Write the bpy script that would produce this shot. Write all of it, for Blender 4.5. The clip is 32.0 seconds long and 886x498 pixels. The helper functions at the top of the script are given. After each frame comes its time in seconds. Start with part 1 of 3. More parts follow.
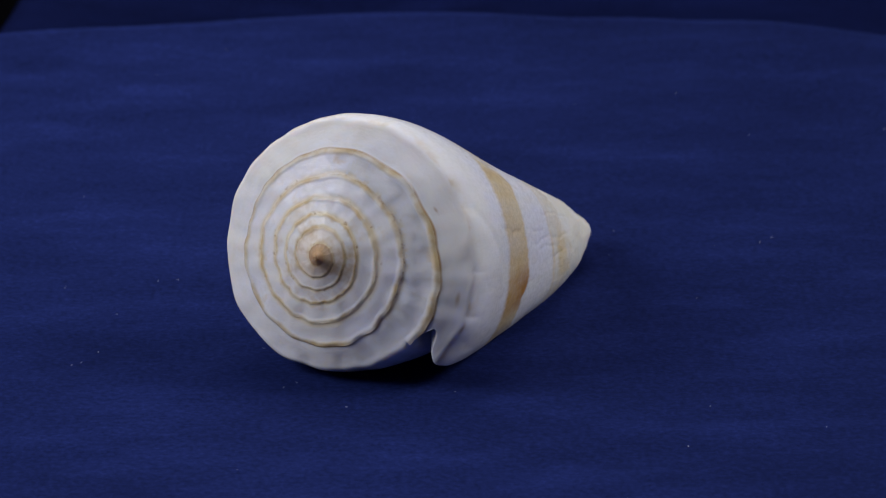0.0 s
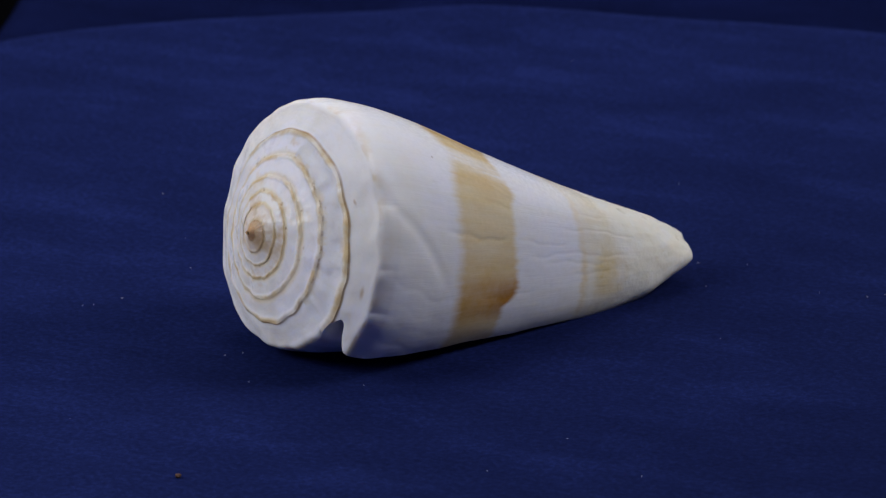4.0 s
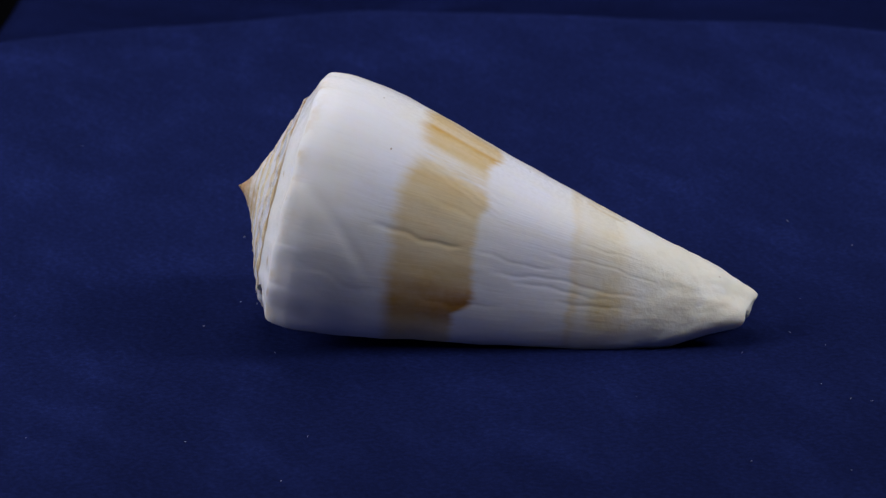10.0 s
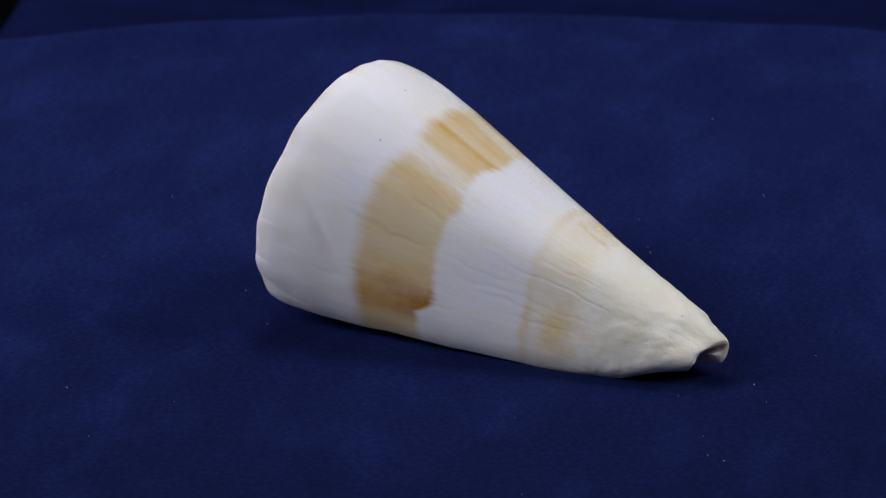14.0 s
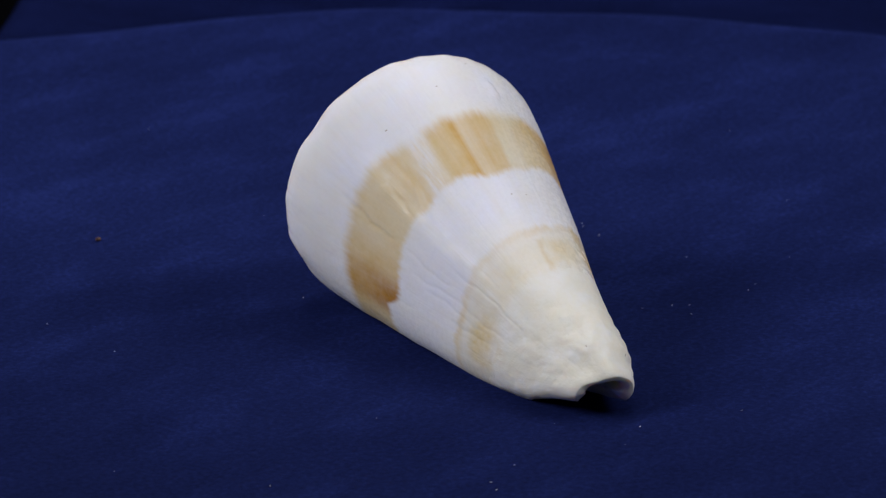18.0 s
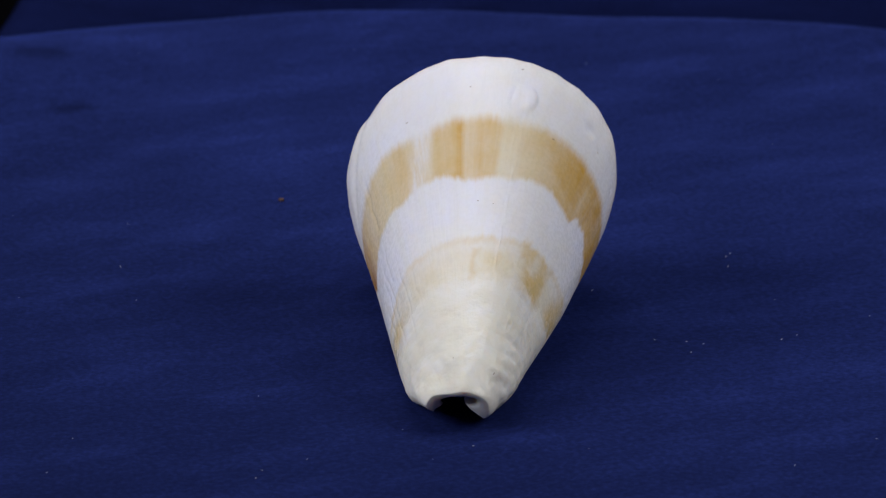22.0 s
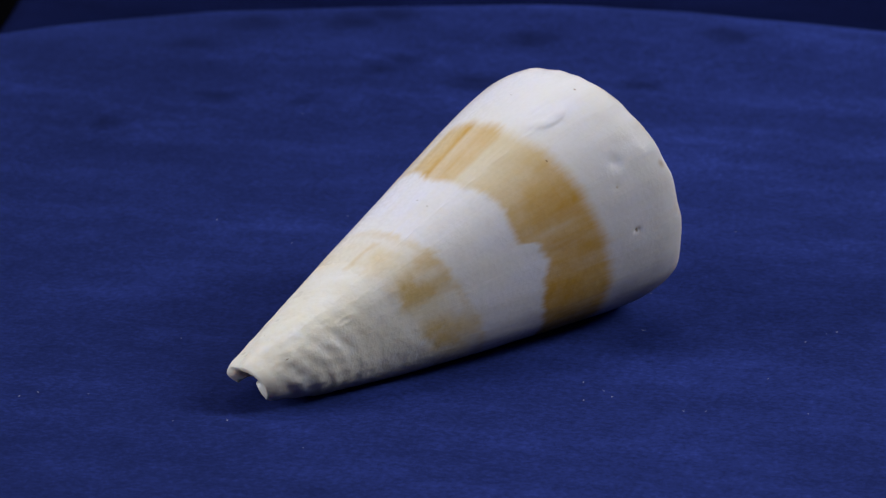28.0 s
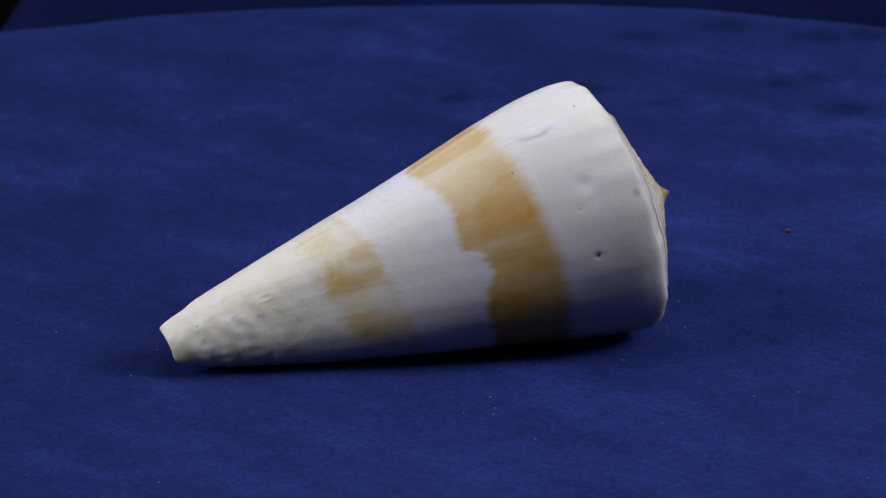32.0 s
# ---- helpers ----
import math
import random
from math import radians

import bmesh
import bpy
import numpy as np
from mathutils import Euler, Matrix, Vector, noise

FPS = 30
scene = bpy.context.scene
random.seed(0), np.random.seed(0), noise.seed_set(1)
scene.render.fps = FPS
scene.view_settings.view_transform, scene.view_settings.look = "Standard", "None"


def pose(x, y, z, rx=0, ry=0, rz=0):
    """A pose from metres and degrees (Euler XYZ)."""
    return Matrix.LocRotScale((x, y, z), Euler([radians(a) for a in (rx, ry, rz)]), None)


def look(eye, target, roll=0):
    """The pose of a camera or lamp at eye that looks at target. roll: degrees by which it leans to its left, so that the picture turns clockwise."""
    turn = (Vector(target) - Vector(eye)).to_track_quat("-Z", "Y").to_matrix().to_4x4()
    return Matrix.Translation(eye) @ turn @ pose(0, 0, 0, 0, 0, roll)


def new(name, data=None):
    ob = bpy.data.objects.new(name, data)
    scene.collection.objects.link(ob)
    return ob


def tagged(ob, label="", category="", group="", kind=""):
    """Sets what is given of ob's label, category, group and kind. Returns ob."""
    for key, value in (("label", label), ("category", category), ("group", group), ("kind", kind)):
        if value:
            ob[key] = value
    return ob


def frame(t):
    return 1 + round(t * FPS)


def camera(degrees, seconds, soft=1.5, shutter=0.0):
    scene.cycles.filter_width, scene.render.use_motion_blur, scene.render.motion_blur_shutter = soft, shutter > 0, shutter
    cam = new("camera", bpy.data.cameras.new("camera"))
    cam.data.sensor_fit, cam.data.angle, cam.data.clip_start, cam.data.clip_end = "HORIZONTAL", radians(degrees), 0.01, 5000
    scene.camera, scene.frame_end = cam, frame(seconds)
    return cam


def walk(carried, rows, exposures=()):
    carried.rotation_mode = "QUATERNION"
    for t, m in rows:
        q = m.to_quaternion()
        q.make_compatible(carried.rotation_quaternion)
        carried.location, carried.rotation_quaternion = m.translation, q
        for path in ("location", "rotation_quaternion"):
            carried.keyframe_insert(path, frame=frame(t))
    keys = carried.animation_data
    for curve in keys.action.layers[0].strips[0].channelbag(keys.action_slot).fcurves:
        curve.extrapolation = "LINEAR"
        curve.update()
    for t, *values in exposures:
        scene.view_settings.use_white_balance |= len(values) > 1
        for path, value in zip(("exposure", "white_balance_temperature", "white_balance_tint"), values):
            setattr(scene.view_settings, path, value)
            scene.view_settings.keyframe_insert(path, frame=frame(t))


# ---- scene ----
# One unit of the plan is a metre. The turntable's axis is the z axis, its cloth lies at z = 0.
TURN = -7.035          # degrees a second, clockwise from above
SECONDS = 32.0

# camera: stands still before the turntable
EYE = Vector((0.0, -0.600, 0.2013))
DOWN, SIDE = radians(17.521), radians(-0.0987)
VIEW = Vector((math.sin(SIDE) * math.cos(DOWN), math.cos(SIDE) * math.cos(DOWN), -math.sin(DOWN)))
cam = camera(11.02, SECONDS, soft=1.25)
walk(cam, [(0.0, look(EYE, EYE + VIEW, -0.362)), (SECONDS, look(EYE, EYE + VIEW, -0.362))])
cam.data.dof.use_dof = True
cam.data.dof.focus_distance = 0.61
cam.data.dof.aperture_fstop = 64

# light: two soft lamps beside the table and one under the ceiling
scene.view_settings.exposure = 0.0
world = bpy.data.worlds.new("room_air")
world.use_nodes = True
world.node_tree.nodes["Background"].inputs["Color"].default_value = (0.75, 0.85, 1.0, 1)
world.node_tree.nodes["Background"].inputs["Strength"].default_value = 0.05
scene.world = world


def soft_lamp(name, eye, target, width, height, watts, colour):
    data = bpy.data.lights.new(name, "AREA")
    data.shape, data.size, data.size_y, data.energy, data.color = "RECTANGLE", width, height, watts, colour
    ob = new(name, data)
    ob.matrix_world = look(eye, target)
    return ob


soft_lamp("lamp_left", (-0.63, -0.16, 0.46), (0, -0.02, 0.01), 0.46, 0.38, 4.6, (0.94, 0.94, 1.0))
soft_lamp("lamp_right", (0.63, -0.02, 0.54), (0, -0.02, 0.01), 0.24, 0.38, 3.6, (0.95, 0.948, 1.0))
soft_lamp("lamp_ceiling", (0.0, 0.68, 1.22), (0, 0, 0.0), 0.7, 0.7, 8.2, (0.93, 0.93, 1.0))


# the shell's form, in millimetres and turns
APEX = Vector((-17.722, -24.298, 18.475))
AXIS_TURN, AXIS_DROP = radians(28.670), radians(-11.903)
LIP = radians(131.693)
GROWTH = 0.2114
LENGTH = 71.637
SHOULDER_AT = [0.0, 0.25, 0.5, 0.65, 0.75, 0.85, 0.93, 1.0]
SHOULDER_DEEP = [6.6, 7.05, 7.75, 8.4, 8.8, 8.85, 8.72, 8.85]
TIP_COS, TIP_SIN = 1.172, -0.373
STATIONS = [0, .04, .1, .2, .35, .5, .65, .8, .92, 1.0]
RADII = [19.892, 20.078, 19.62, 18.128, 15.499, 12.962, 10.374, 7.787, 5.558, 3.292]
COIL_AT = [-4.2, -3.0, -2.0, -1.5, -1.0, -0.5, 0.0]
COIL_RADII = [4.01, 6.09, 8.62, 10.13, 11.77, 13.6, 14.8]
COIL_WIDE = [0, 1, 2, 4, 6.1, 8.6, 11.8, 13.8, 15.2]
COIL_DEEP = [-0.45, 0.6, 1.25, 2.2, 3.05, 3.95, 5.1, 5.75, 6.5]
WAVE_AT = [0, 0.25, 0.5, 0.75, 1.0]
WAVES = [[[0.0135, -0.0072, -0.0608, -0.1195, -0.0833], [-0.0239, -0.0218, -0.0032, 0.0416, 0.055]], [[-0.0235, -0.0106, -0.0345, -0.0589, -0.2281], [-0.0008, -0.0105, -0.0184, -0.0303, -0.0491]], [[0.0041, 0.0264, 0.0394, 0.0552, 0.1081], [-0.0079, 0.009, 0.019, 0.0125, -0.0479]], [[0.0017, -0.0155, -0.0354, -0.0449, 0.0101], [0.0039, -0.0068, -0.0151, -0.0123, 0.0299]]]

# ---- materials ----
def material(name):
    m = bpy.data.materials.new(name)
    m.use_nodes = True
    return m, m.node_tree.nodes, m.node_tree.links, m.node_tree.nodes["Principled BSDF"]


def value(nodes, links, op, a, b=None, c=None, clamp=False):
    n = nodes.new("ShaderNodeMath")
    n.operation, n.use_clamp = op, clamp
    for i, v in enumerate((a, b, c)):
        if v is None:
            continue
        if isinstance(v, (int, float)):
            n.inputs[i].default_value = v
        else:
            links.new(v, n.inputs[i])
    return n.outputs[0]


def blend(nodes, links, fac, a, b, mode="MIX"):
    n = nodes.new("ShaderNodeMix")
    n.data_type, n.blend_type = "RGBA", mode
    for i, v in ((0, fac), (6, a), (7, b)):
        if isinstance(v, (int, float)):
            n.inputs[i].default_value = v
        elif isinstance(v, tuple):
            n.inputs[i].default_value = (*v, 1)
        else:
            links.new(v, n.inputs[i])
    return n.outputs[2]


def noise_at(nodes, links, vector, scale, detail=3.0, rough=0.5, size=(1, 1, 1)):
    mp = nodes.new("ShaderNodeMapping")
    mp.inputs["Scale"].default_value = size
    links.new(vector, mp.inputs["Vector"])
    n = nodes.new("ShaderNodeTexNoise")
    n.inputs["Scale"].default_value, n.inputs["Detail"].default_value = scale, detail
    n.inputs["Roughness"].default_value = rough
    links.new(mp.outputs[0], n.inputs["Vector"])
    return n


def ramp(nodes, links, fac, stops):
    n = nodes.new("ShaderNodeValToRGB")
    e = n.color_ramp.elements
    while len(e) < len(stops):
        e.new(0.5)
    for el, (p, v) in zip(e, stops):
        el.position = p
        el.color = (v, v, v, 1) if isinstance(v, (int, float)) else (*v, 1)
    links.new(fac, n.inputs[0])
    return n.outputs[0]


def window(nodes, links, x, lo, hi, soft):
    """1 between lo and hi, fading over soft."""
    a = nodes.new("ShaderNodeMapRange")
    a.interpolation_type = "SMOOTHSTEP"
    b = nodes.new("ShaderNodeMapRange")
    b.interpolation_type = "SMOOTHSTEP"
    for n, (p, r) in ((a, (lo - soft, lo + soft)), (b, (hi + soft, hi - soft))):
        n.inputs[1].default_value, n.inputs[2].default_value = p, r
        links.new(x, n.inputs[0])
    return value(nodes, links, "MULTIPLY", a.outputs[0], b.outputs[0])


def velvet(name, base, sheen_colour, nap, lean, sheen, worn_or_dim=0.0, pressed=()):
    """Short pile that leans one way: its threads' normals tilt along the nap, unevenly where it was brushed."""
    m, nodes, links, bsdf = material(name)
    tc = nodes.new("ShaderNodeTexCoord")
    ob = tc.outputs["Object"]
    brushed = noise_at(nodes, links, ob, 14.0, 4.0, 0.55, (1.0, 1.2, 1.0))
    streak = noise_at(nodes, links, ob, 55.0, 5.0, 0.6, (1.0, 1.15, 1.0))
    tuft = noise_at(nodes, links, ob, 300.0, 4.0, 0.65)
    fuzz = noise_at(nodes, links, ob, 1100.0, 4.0, 0.7)
    wisp = noise_at(nodes, links, ob, 30.0, 5.0, 0.62, (1.0, 2.2, 1.0))
    # how far the pile leans: brushed clouds, streaks, tufts and pressed marks
    amount = value(nodes, links, "MULTIPLY_ADD", brushed.outputs[0], 1.0, 0.5)
    amount = value(nodes, links, "MULTIPLY_ADD", streak.outputs[0], 0.40, value(nodes, links, "SUBTRACT", amount, 0.20))
    amount = value(nodes, links, "MULTIPLY_ADD", tuft.outputs[0], 0.6, value(nodes, links, "SUBTRACT", amount, 0.30))
    # spots where the pile was pressed flat
    warp = nodes.new("ShaderNodeVectorMath")
    warp.operation = "SCALE"
    links.new(noise_at(nodes, links, ob, 160.0, 3.0, 0.6).outputs["Color"], warp.inputs[0])
    warp.inputs["Scale"].default_value = 0.007
    moved = nodes.new("ShaderNodeVectorMath")
    links.new(ob, moved.inputs[0])
    links.new(warp.outputs[0], moved.inputs[1])
    dent = 0.0
    for x, y, size in pressed:
        off = nodes.new("ShaderNodeVectorMath")
        off.operation = "DISTANCE"
        links.new(moved.outputs[0], off.inputs[0])
        off.inputs[1].default_value = (x / 1000 + 0.0035, y / 1000 + 0.0035, 0.0035)
        dent = value(nodes, links, "MAXIMUM", window(nodes, links, off.outputs["Value"], -1.0, size / 1000 * 1.15, size / 1000 * 0.95), dent)
    amount = value(nodes, links, "MULTIPLY_ADD", dent, -0.05, amount)
    nap_dir = nodes.new("ShaderNodeVectorTransform")
    nap_dir.vector_type, nap_dir.convert_from, nap_dir.convert_to = "VECTOR", "OBJECT", "WORLD"
    nap_dir.inputs[0].default_value = (nap[0] * lean, nap[1] * lean, 0)
    scaled = nodes.new("ShaderNodeVectorMath")
    scaled.operation = "SCALE"
    links.new(nap_dir.outputs[0], scaled.inputs[0])
    links.new(amount, scaled.inputs["Scale"])
    bump = nodes.new("ShaderNodeBump")
    bump.inputs["Strength"].default_value, bump.inputs["Distance"].default_value = 0.25, 0.0002
    links.new(fuzz.outputs[0], bump.inputs["Height"])
    add = nodes.new("ShaderNodeVectorMath")
    links.new(bump.outputs[0], add.inputs[0])
    links.new(scaled.outputs[0], add.inputs[1])
    unit = nodes.new("ShaderNodeVectorMath")
    unit.operation = "NORMALIZE"
    links.new(add.outputs[0], unit.inputs[0])
    links.new(unit.outputs[0], bsdf.inputs["Normal"])
    grain = ramp(nodes, links, fuzz.outputs[0], [(0.32, 0.44), (0.50, 0.64), (0.70, 0.98)])
    patch = ramp(nodes, links, tuft.outputs[0], [(0.28, 0.68), (0.72, 0.90)])
    cloud = value(nodes, links, "MULTIPLY", ramp(nodes, links, streak.outputs[0], [(0.30, 0.78), (0.70, 1.0)]), ramp(nodes, links, wisp.outputs[0], [(0.34, 0.70), (0.52, 0.86), (0.70, 1.25)]))
    shade = value(nodes, links, "MULTIPLY", value(nodes, links, "MULTIPLY", grain, patch), cloud)
    shade = value(nodes, links, "MULTIPLY", shade, value(nodes, links, "MULTIPLY_ADD", dent, -0.54, 1.0))
    if worn_or_dim:
        # one half's brushed nap looks darker: shade put into colour and sheen
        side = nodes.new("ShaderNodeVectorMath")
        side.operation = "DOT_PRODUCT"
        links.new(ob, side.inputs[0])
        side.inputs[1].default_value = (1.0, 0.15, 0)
        dim_side = nodes.new("ShaderNodeMapRange")
        dim_side.interpolation_type = "SMOOTHSTEP"
        dim_side.inputs[1].default_value, dim_side.inputs[2].default_value = -0.05, 0.09
        links.new(value(nodes, links, "ADD", side.outputs["Value"], value(nodes, links, "MULTIPLY_ADD", brushed.outputs[0], 0.08, -0.04)), dim_side.inputs[0])
        shade = value(nodes, links, "MULTIPLY", shade, value(nodes, links, "MULTIPLY_ADD", dim_side.outputs[0], -worn_or_dim, 1.0 + worn_or_dim * 0.2))
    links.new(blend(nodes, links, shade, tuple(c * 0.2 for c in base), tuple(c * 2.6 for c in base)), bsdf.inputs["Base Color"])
    bsdf.inputs["Roughness"].default_value = 1.0
    bsdf.inputs["Specular IOR Level"].default_value = 0.03
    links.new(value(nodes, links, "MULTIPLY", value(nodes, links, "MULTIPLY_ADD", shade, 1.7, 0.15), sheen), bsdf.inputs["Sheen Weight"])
    bsdf.inputs["Sheen Roughness"].default_value = 0.45
    bsdf.inputs["Sheen Tint"].default_value = (*sheen_colour, 1)
    return m


def shell_material(name, spire=False):
    m, nodes, links, bsdf = material(name)
    uv = nodes.new("ShaderNodeUVMap")
    uv.uv_map = "coil"
    sep = nodes.new("ShaderNodeSeparateXYZ")
    links.new(uv.outputs[0], sep.inputs[0])
    u, v = sep.outputs[0], sep.outputs[1]
    tc = nodes.new("ShaderNodeTexCoord")
    ob = tc.outputs["Object"]
    lines = noise_at(nodes, links, uv.outputs[0], 1.0, 4.0, 0.65, (34.0, 1.3, 1.0))     # growth lines
    fine = noise_at(nodes, links, uv.outputs[0], 1.0, 3.0, 0.6, (110.0, 9.0, 1.0))
    cloud = noise_at(nodes, links, ob, 75.0, 3.0, 0.5)
    grain = noise_at(nodes, links, ob, 1700.0, 1.5, 0.5)
    patch = noise_at(nodes, links, ob, 300.0, 2.0, 0.5)
    white = blend(nodes, links, ramp(nodes, links, cloud.outputs[0], [(0.40, 0.0), (0.60, 1.0)]), (0.740, 0.738, 0.825), (0.752, 0.737, 0.745))
    white = blend(nodes, links, ramp(nodes, links, lines.outputs[0], [(0.50, 0.0), (0.68, 0.32)]), white, (0.72, 0.69, 0.625))
    white = blend(nodes, links, ramp(nodes, links, fine.outputs[0], [(0.30, 0.24), (0.46, 0.0)]), white, (0.66, 0.645, 0.69))
    if spire:
        # u: the spiral's turn, v: across one whorl from its inner suture to its outer edge
        blot = noise_at(nodes, links, ob, 260.0, 3.0, 0.6)
        edge_v = value(nodes, links, "ADD", v, value(nodes, links, "MULTIPLY_ADD", blot.outputs[0], 0.22, -0.11))
        suture = value(nodes, links, "ADD", window(nodes, links, edge_v, -0.5, 0.09, 0.09), window(nodes, links, edge_v, 0.92, 1.5, 0.07), clamp=True)
        stain = value(nodes, links, "MULTIPLY", suture, ramp(nodes, links, blot.outputs[0], [(0.38, 0.12), (0.58, 1.0)]))
        wash = value(nodes, links, "ADD", window(nodes, links, edge_v, -0.5, 0.17, 0.12), window(nodes, links, edge_v, 0.84, 1.5, 0.10), clamp=True)
        wash = value(nodes, links, "MULTIPLY", wash, ramp(nodes, links, cloud.outputs[0], [(0.30, 0.25), (0.60, 0.8)]))
        white = blend(nodes, links, wash, white, (0.70, 0.62, 0.45))
        col = blend(nodes, links, value(nodes, links, "MULTIPLY", stain, 0.55), white, (0.62, 0.48, 0.27))
        spots = ramp(nodes, links, blot.outputs[0], [(0.0, 0.0), (0.60, 0.0), (0.72, 1.0)])
        rim = window(nodes, links, v, 0.82, 1.2, 0.08)
        col = blend(nodes, links, value(nodes, links, "MULTIPLY", rim, ramp(nodes, links, blot.outputs[0], [(0.42, 0.0), (0.62, 0.6)])), col, (0.55, 0.40, 0.20))
        col = blend(nodes, links, value(nodes, links, "MULTIPLY", spots, 0.5), col, (0.62, 0.45, 0.24))
        flecks = noise_at(nodes, links, ob, 700.0, 2.0, 0.6)
        fleck = value(nodes, links, "MULTIPLY", window(nodes, links, edge_v, -0.5, 0.16, 0.10), ramp(nodes, links, flecks.outputs[0], [(0.0, 0.0), (0.62, 0.0), (0.70, 0.8)]))
        col = blend(nodes, links, fleck, col, (0.30, 0.18, 0.08))
        inner = nodes.new("ShaderNodeMapRange")
        inner.inputs[1].default_value, inner.inputs[2].default_value = -3.5, -5.3
        links.new(u, inner.inputs[0])
        col = blend(nodes, links, value(nodes, links, "MULTIPLY", inner.outputs[0], 0.62), col, (0.60, 0.45, 0.31))
        mott = value(nodes, links, "MULTIPLY", window(nodes, links, u, -7.0, -2.6, 0.5), ramp(nodes, links, blot.outputs[0], [(0.46, 0.0), (0.62, 0.75)]))
        col = blend(nodes, links, mott, col, (0.50, 0.36, 0.20))
        core = nodes.new("ShaderNodeMapRange")
        core.inputs[1].default_value, core.inputs[2].default_value = -4.7, -5.6
        links.new(u, core.inputs[0])
        col = blend(nodes, links, value(nodes, links, "MULTIPLY", core.outputs[0], 0.88), col, (0.44, 0.27, 0.15))
    else:
        wob = value(nodes, links, "MULTIPLY_ADD", lines.outputs[0], 0.030, -0.015)
        wob = value(nodes, links, "ADD", wob, value(nodes, links, "MULTIPLY_ADD", fine.outputs[0], 0.022, -0.011))
        vw = value(nodes, links, "ADD", v, wob)
        # the main band's upper and lower edges, turn by turn
        upper = ramp(nodes, links, u, [(0.30, 0.205), (0.40, 0.203), (0.45, 0.207), (0.49, 0.215), (0.524, 0.222), (0.557, 0.228), (0.60, 0.236), (0.62, 0.229), (0.67, 0.236), (0.70, 0.243), (0.724, 0.249),
                                       (0.74, 0.243), (0.765, 0.226), (0.80, 0.227), (0.84, 0.232), (0.88, 0.241), (0.92, 0.247), (0.96, 0.258)])
        lower = ramp(nodes, links, u, [(0.30, 0.366), (0.345, 0.376), (0.378, 0.359), (0.40, 0.338), (0.432, 0.345), (0.440, 0.354), (0.447, 0.384), (0.485, 0.381), (0.522, 0.374), (0.56, 0.388), (0.60, 0.401),
                                       (0.655, 0.410), (0.672, 0.402), (0.688, 0.388), (0.72, 0.396), (0.75, 0.402), (0.766, 0.414), (0.80, 0.400), (0.84, 0.404), (0.88, 0.416), (0.905, 0.426), (0.922, 0.434), (0.936, 0.430), (0.946, 0.400)])
        edge_a = nodes.new("ShaderNodeMapRange")
        edge_a.interpolation_type = "SMOOTHSTEP"
        edge_a.inputs[1].default_value, edge_a.inputs[2].default_value = -0.022, 0.022
        links.new(value(nodes, links, "SUBTRACT", vw, upper), edge_a.inputs[0])
        edge_b = nodes.new("ShaderNodeMapRange")
        edge_b.interpolation_type = "SMOOTHSTEP"
        edge_b.inputs[1].default_value, edge_b.inputs[2].default_value = -0.012, 0.012
        links.new(value(nodes, links, "SUBTRACT", lower, vw), edge_b.inputs[0])
        band1 = value(nodes, links, "MULTIPLY", edge_a.outputs[0], edge_b.outputs[0])
        # the second, broken band: a thin upper line, a pale strip and a wider zone with darker blocks
        line = ramp(nodes, links, u, [(0.30, 0.520), (0.42, 0.540), (0.494, 0.554), (0.565, 0.568), (0.65, 0.577), (0.70, 0.588), (0.75, 0.602), (0.838, 0.620), (0.889, 0.636), (0.95, 0.648)])
        v2 = value(nodes, links, "SUBTRACT", vw, line)
        blocks = noise_at(nodes, links, uv.outputs[0], 1.0, 2.0, 0.5, (13.0, 10.0, 1.0))
        broken = noise_at(nodes, links, uv.outputs[0], 1.0, 3.0, 0.6, (34.0, 16.0, 1.0))
        zone = window(nodes, links, v2, 0.046, 0.115, 0.022)
        zone = value(nodes, links, "MULTIPLY", zone, ramp(nodes, links, blocks.outputs[0], [(0.32, 0.55), (0.58, 1.1)]))
        zone = value(nodes, links, "MULTIPLY", zone, ramp(nodes, links, broken.outputs[0], [(0.36, 0.65), (0.56, 1.0)]))
        thin2 = value(nodes, links, "MULTIPLY", window(nodes, links, v2, -0.006, 0.012, 0.010), ramp(nodes, links, broken.outputs[0], [(0.36, 0.35), (0.58, 1.0)]))
        strip = window(nodes, links, v2, 0.0, 0.05, 0.012)
        deep1 = ramp(nodes, links, u, [(0.10, 0.80), (0.30, 0.95), (0.40, 0.95), (0.432, 0.86), (0.444, 0.78), (0.452, 0.95), (0.49, 0.85), (0.515, 0.70), (0.56, 0.40), (0.598, 0.26), (0.606, 0.66), (0.63, 0.74), (0.642, 0.58),
                                       (0.652, 0.60), (0.660, 0.95), (0.672, 0.66), (0.695, 0.62), (0.71, 0.34), (0.738, 0.36), (0.752, 0.60), (0.772, 0.56), (0.80, 0.40), (0.855, 0.42), (0.892, 0.58), (0.912, 0.92), (0.945, 0.95), (0.97, 0.55)])
        daub = noise_at(nodes, links, uv.outputs[0], 1.0, 3.0, 0.55, (20.0, 7.0, 1.0))
        deep1 = value(nodes, links, "ADD", deep1, value(nodes, links, "MULTIPLY_ADD", daub.outputs[0], 0.6, -0.30), clamp=True)
        deep2 = ramp(nodes, links, u, [(0.10, 0.35), (0.34, 0.42), (0.42, 0.42), (0.50, 0.40), (0.62, 0.46), (0.70, 0.36), (0.80, 0.30), (0.86, 0.42), (0.90, 0.70), (0.945, 0.70), (0.96, 0.40)])
        streaky = ramp(nodes, links, lines.outputs[0], [(0.32, 0.84), (0.46, 0.97), (0.62, 1.04)])
        tan = blend(nodes, links, deep1, (0.70, 0.615, 0.39), (0.55, 0.325, 0.068))
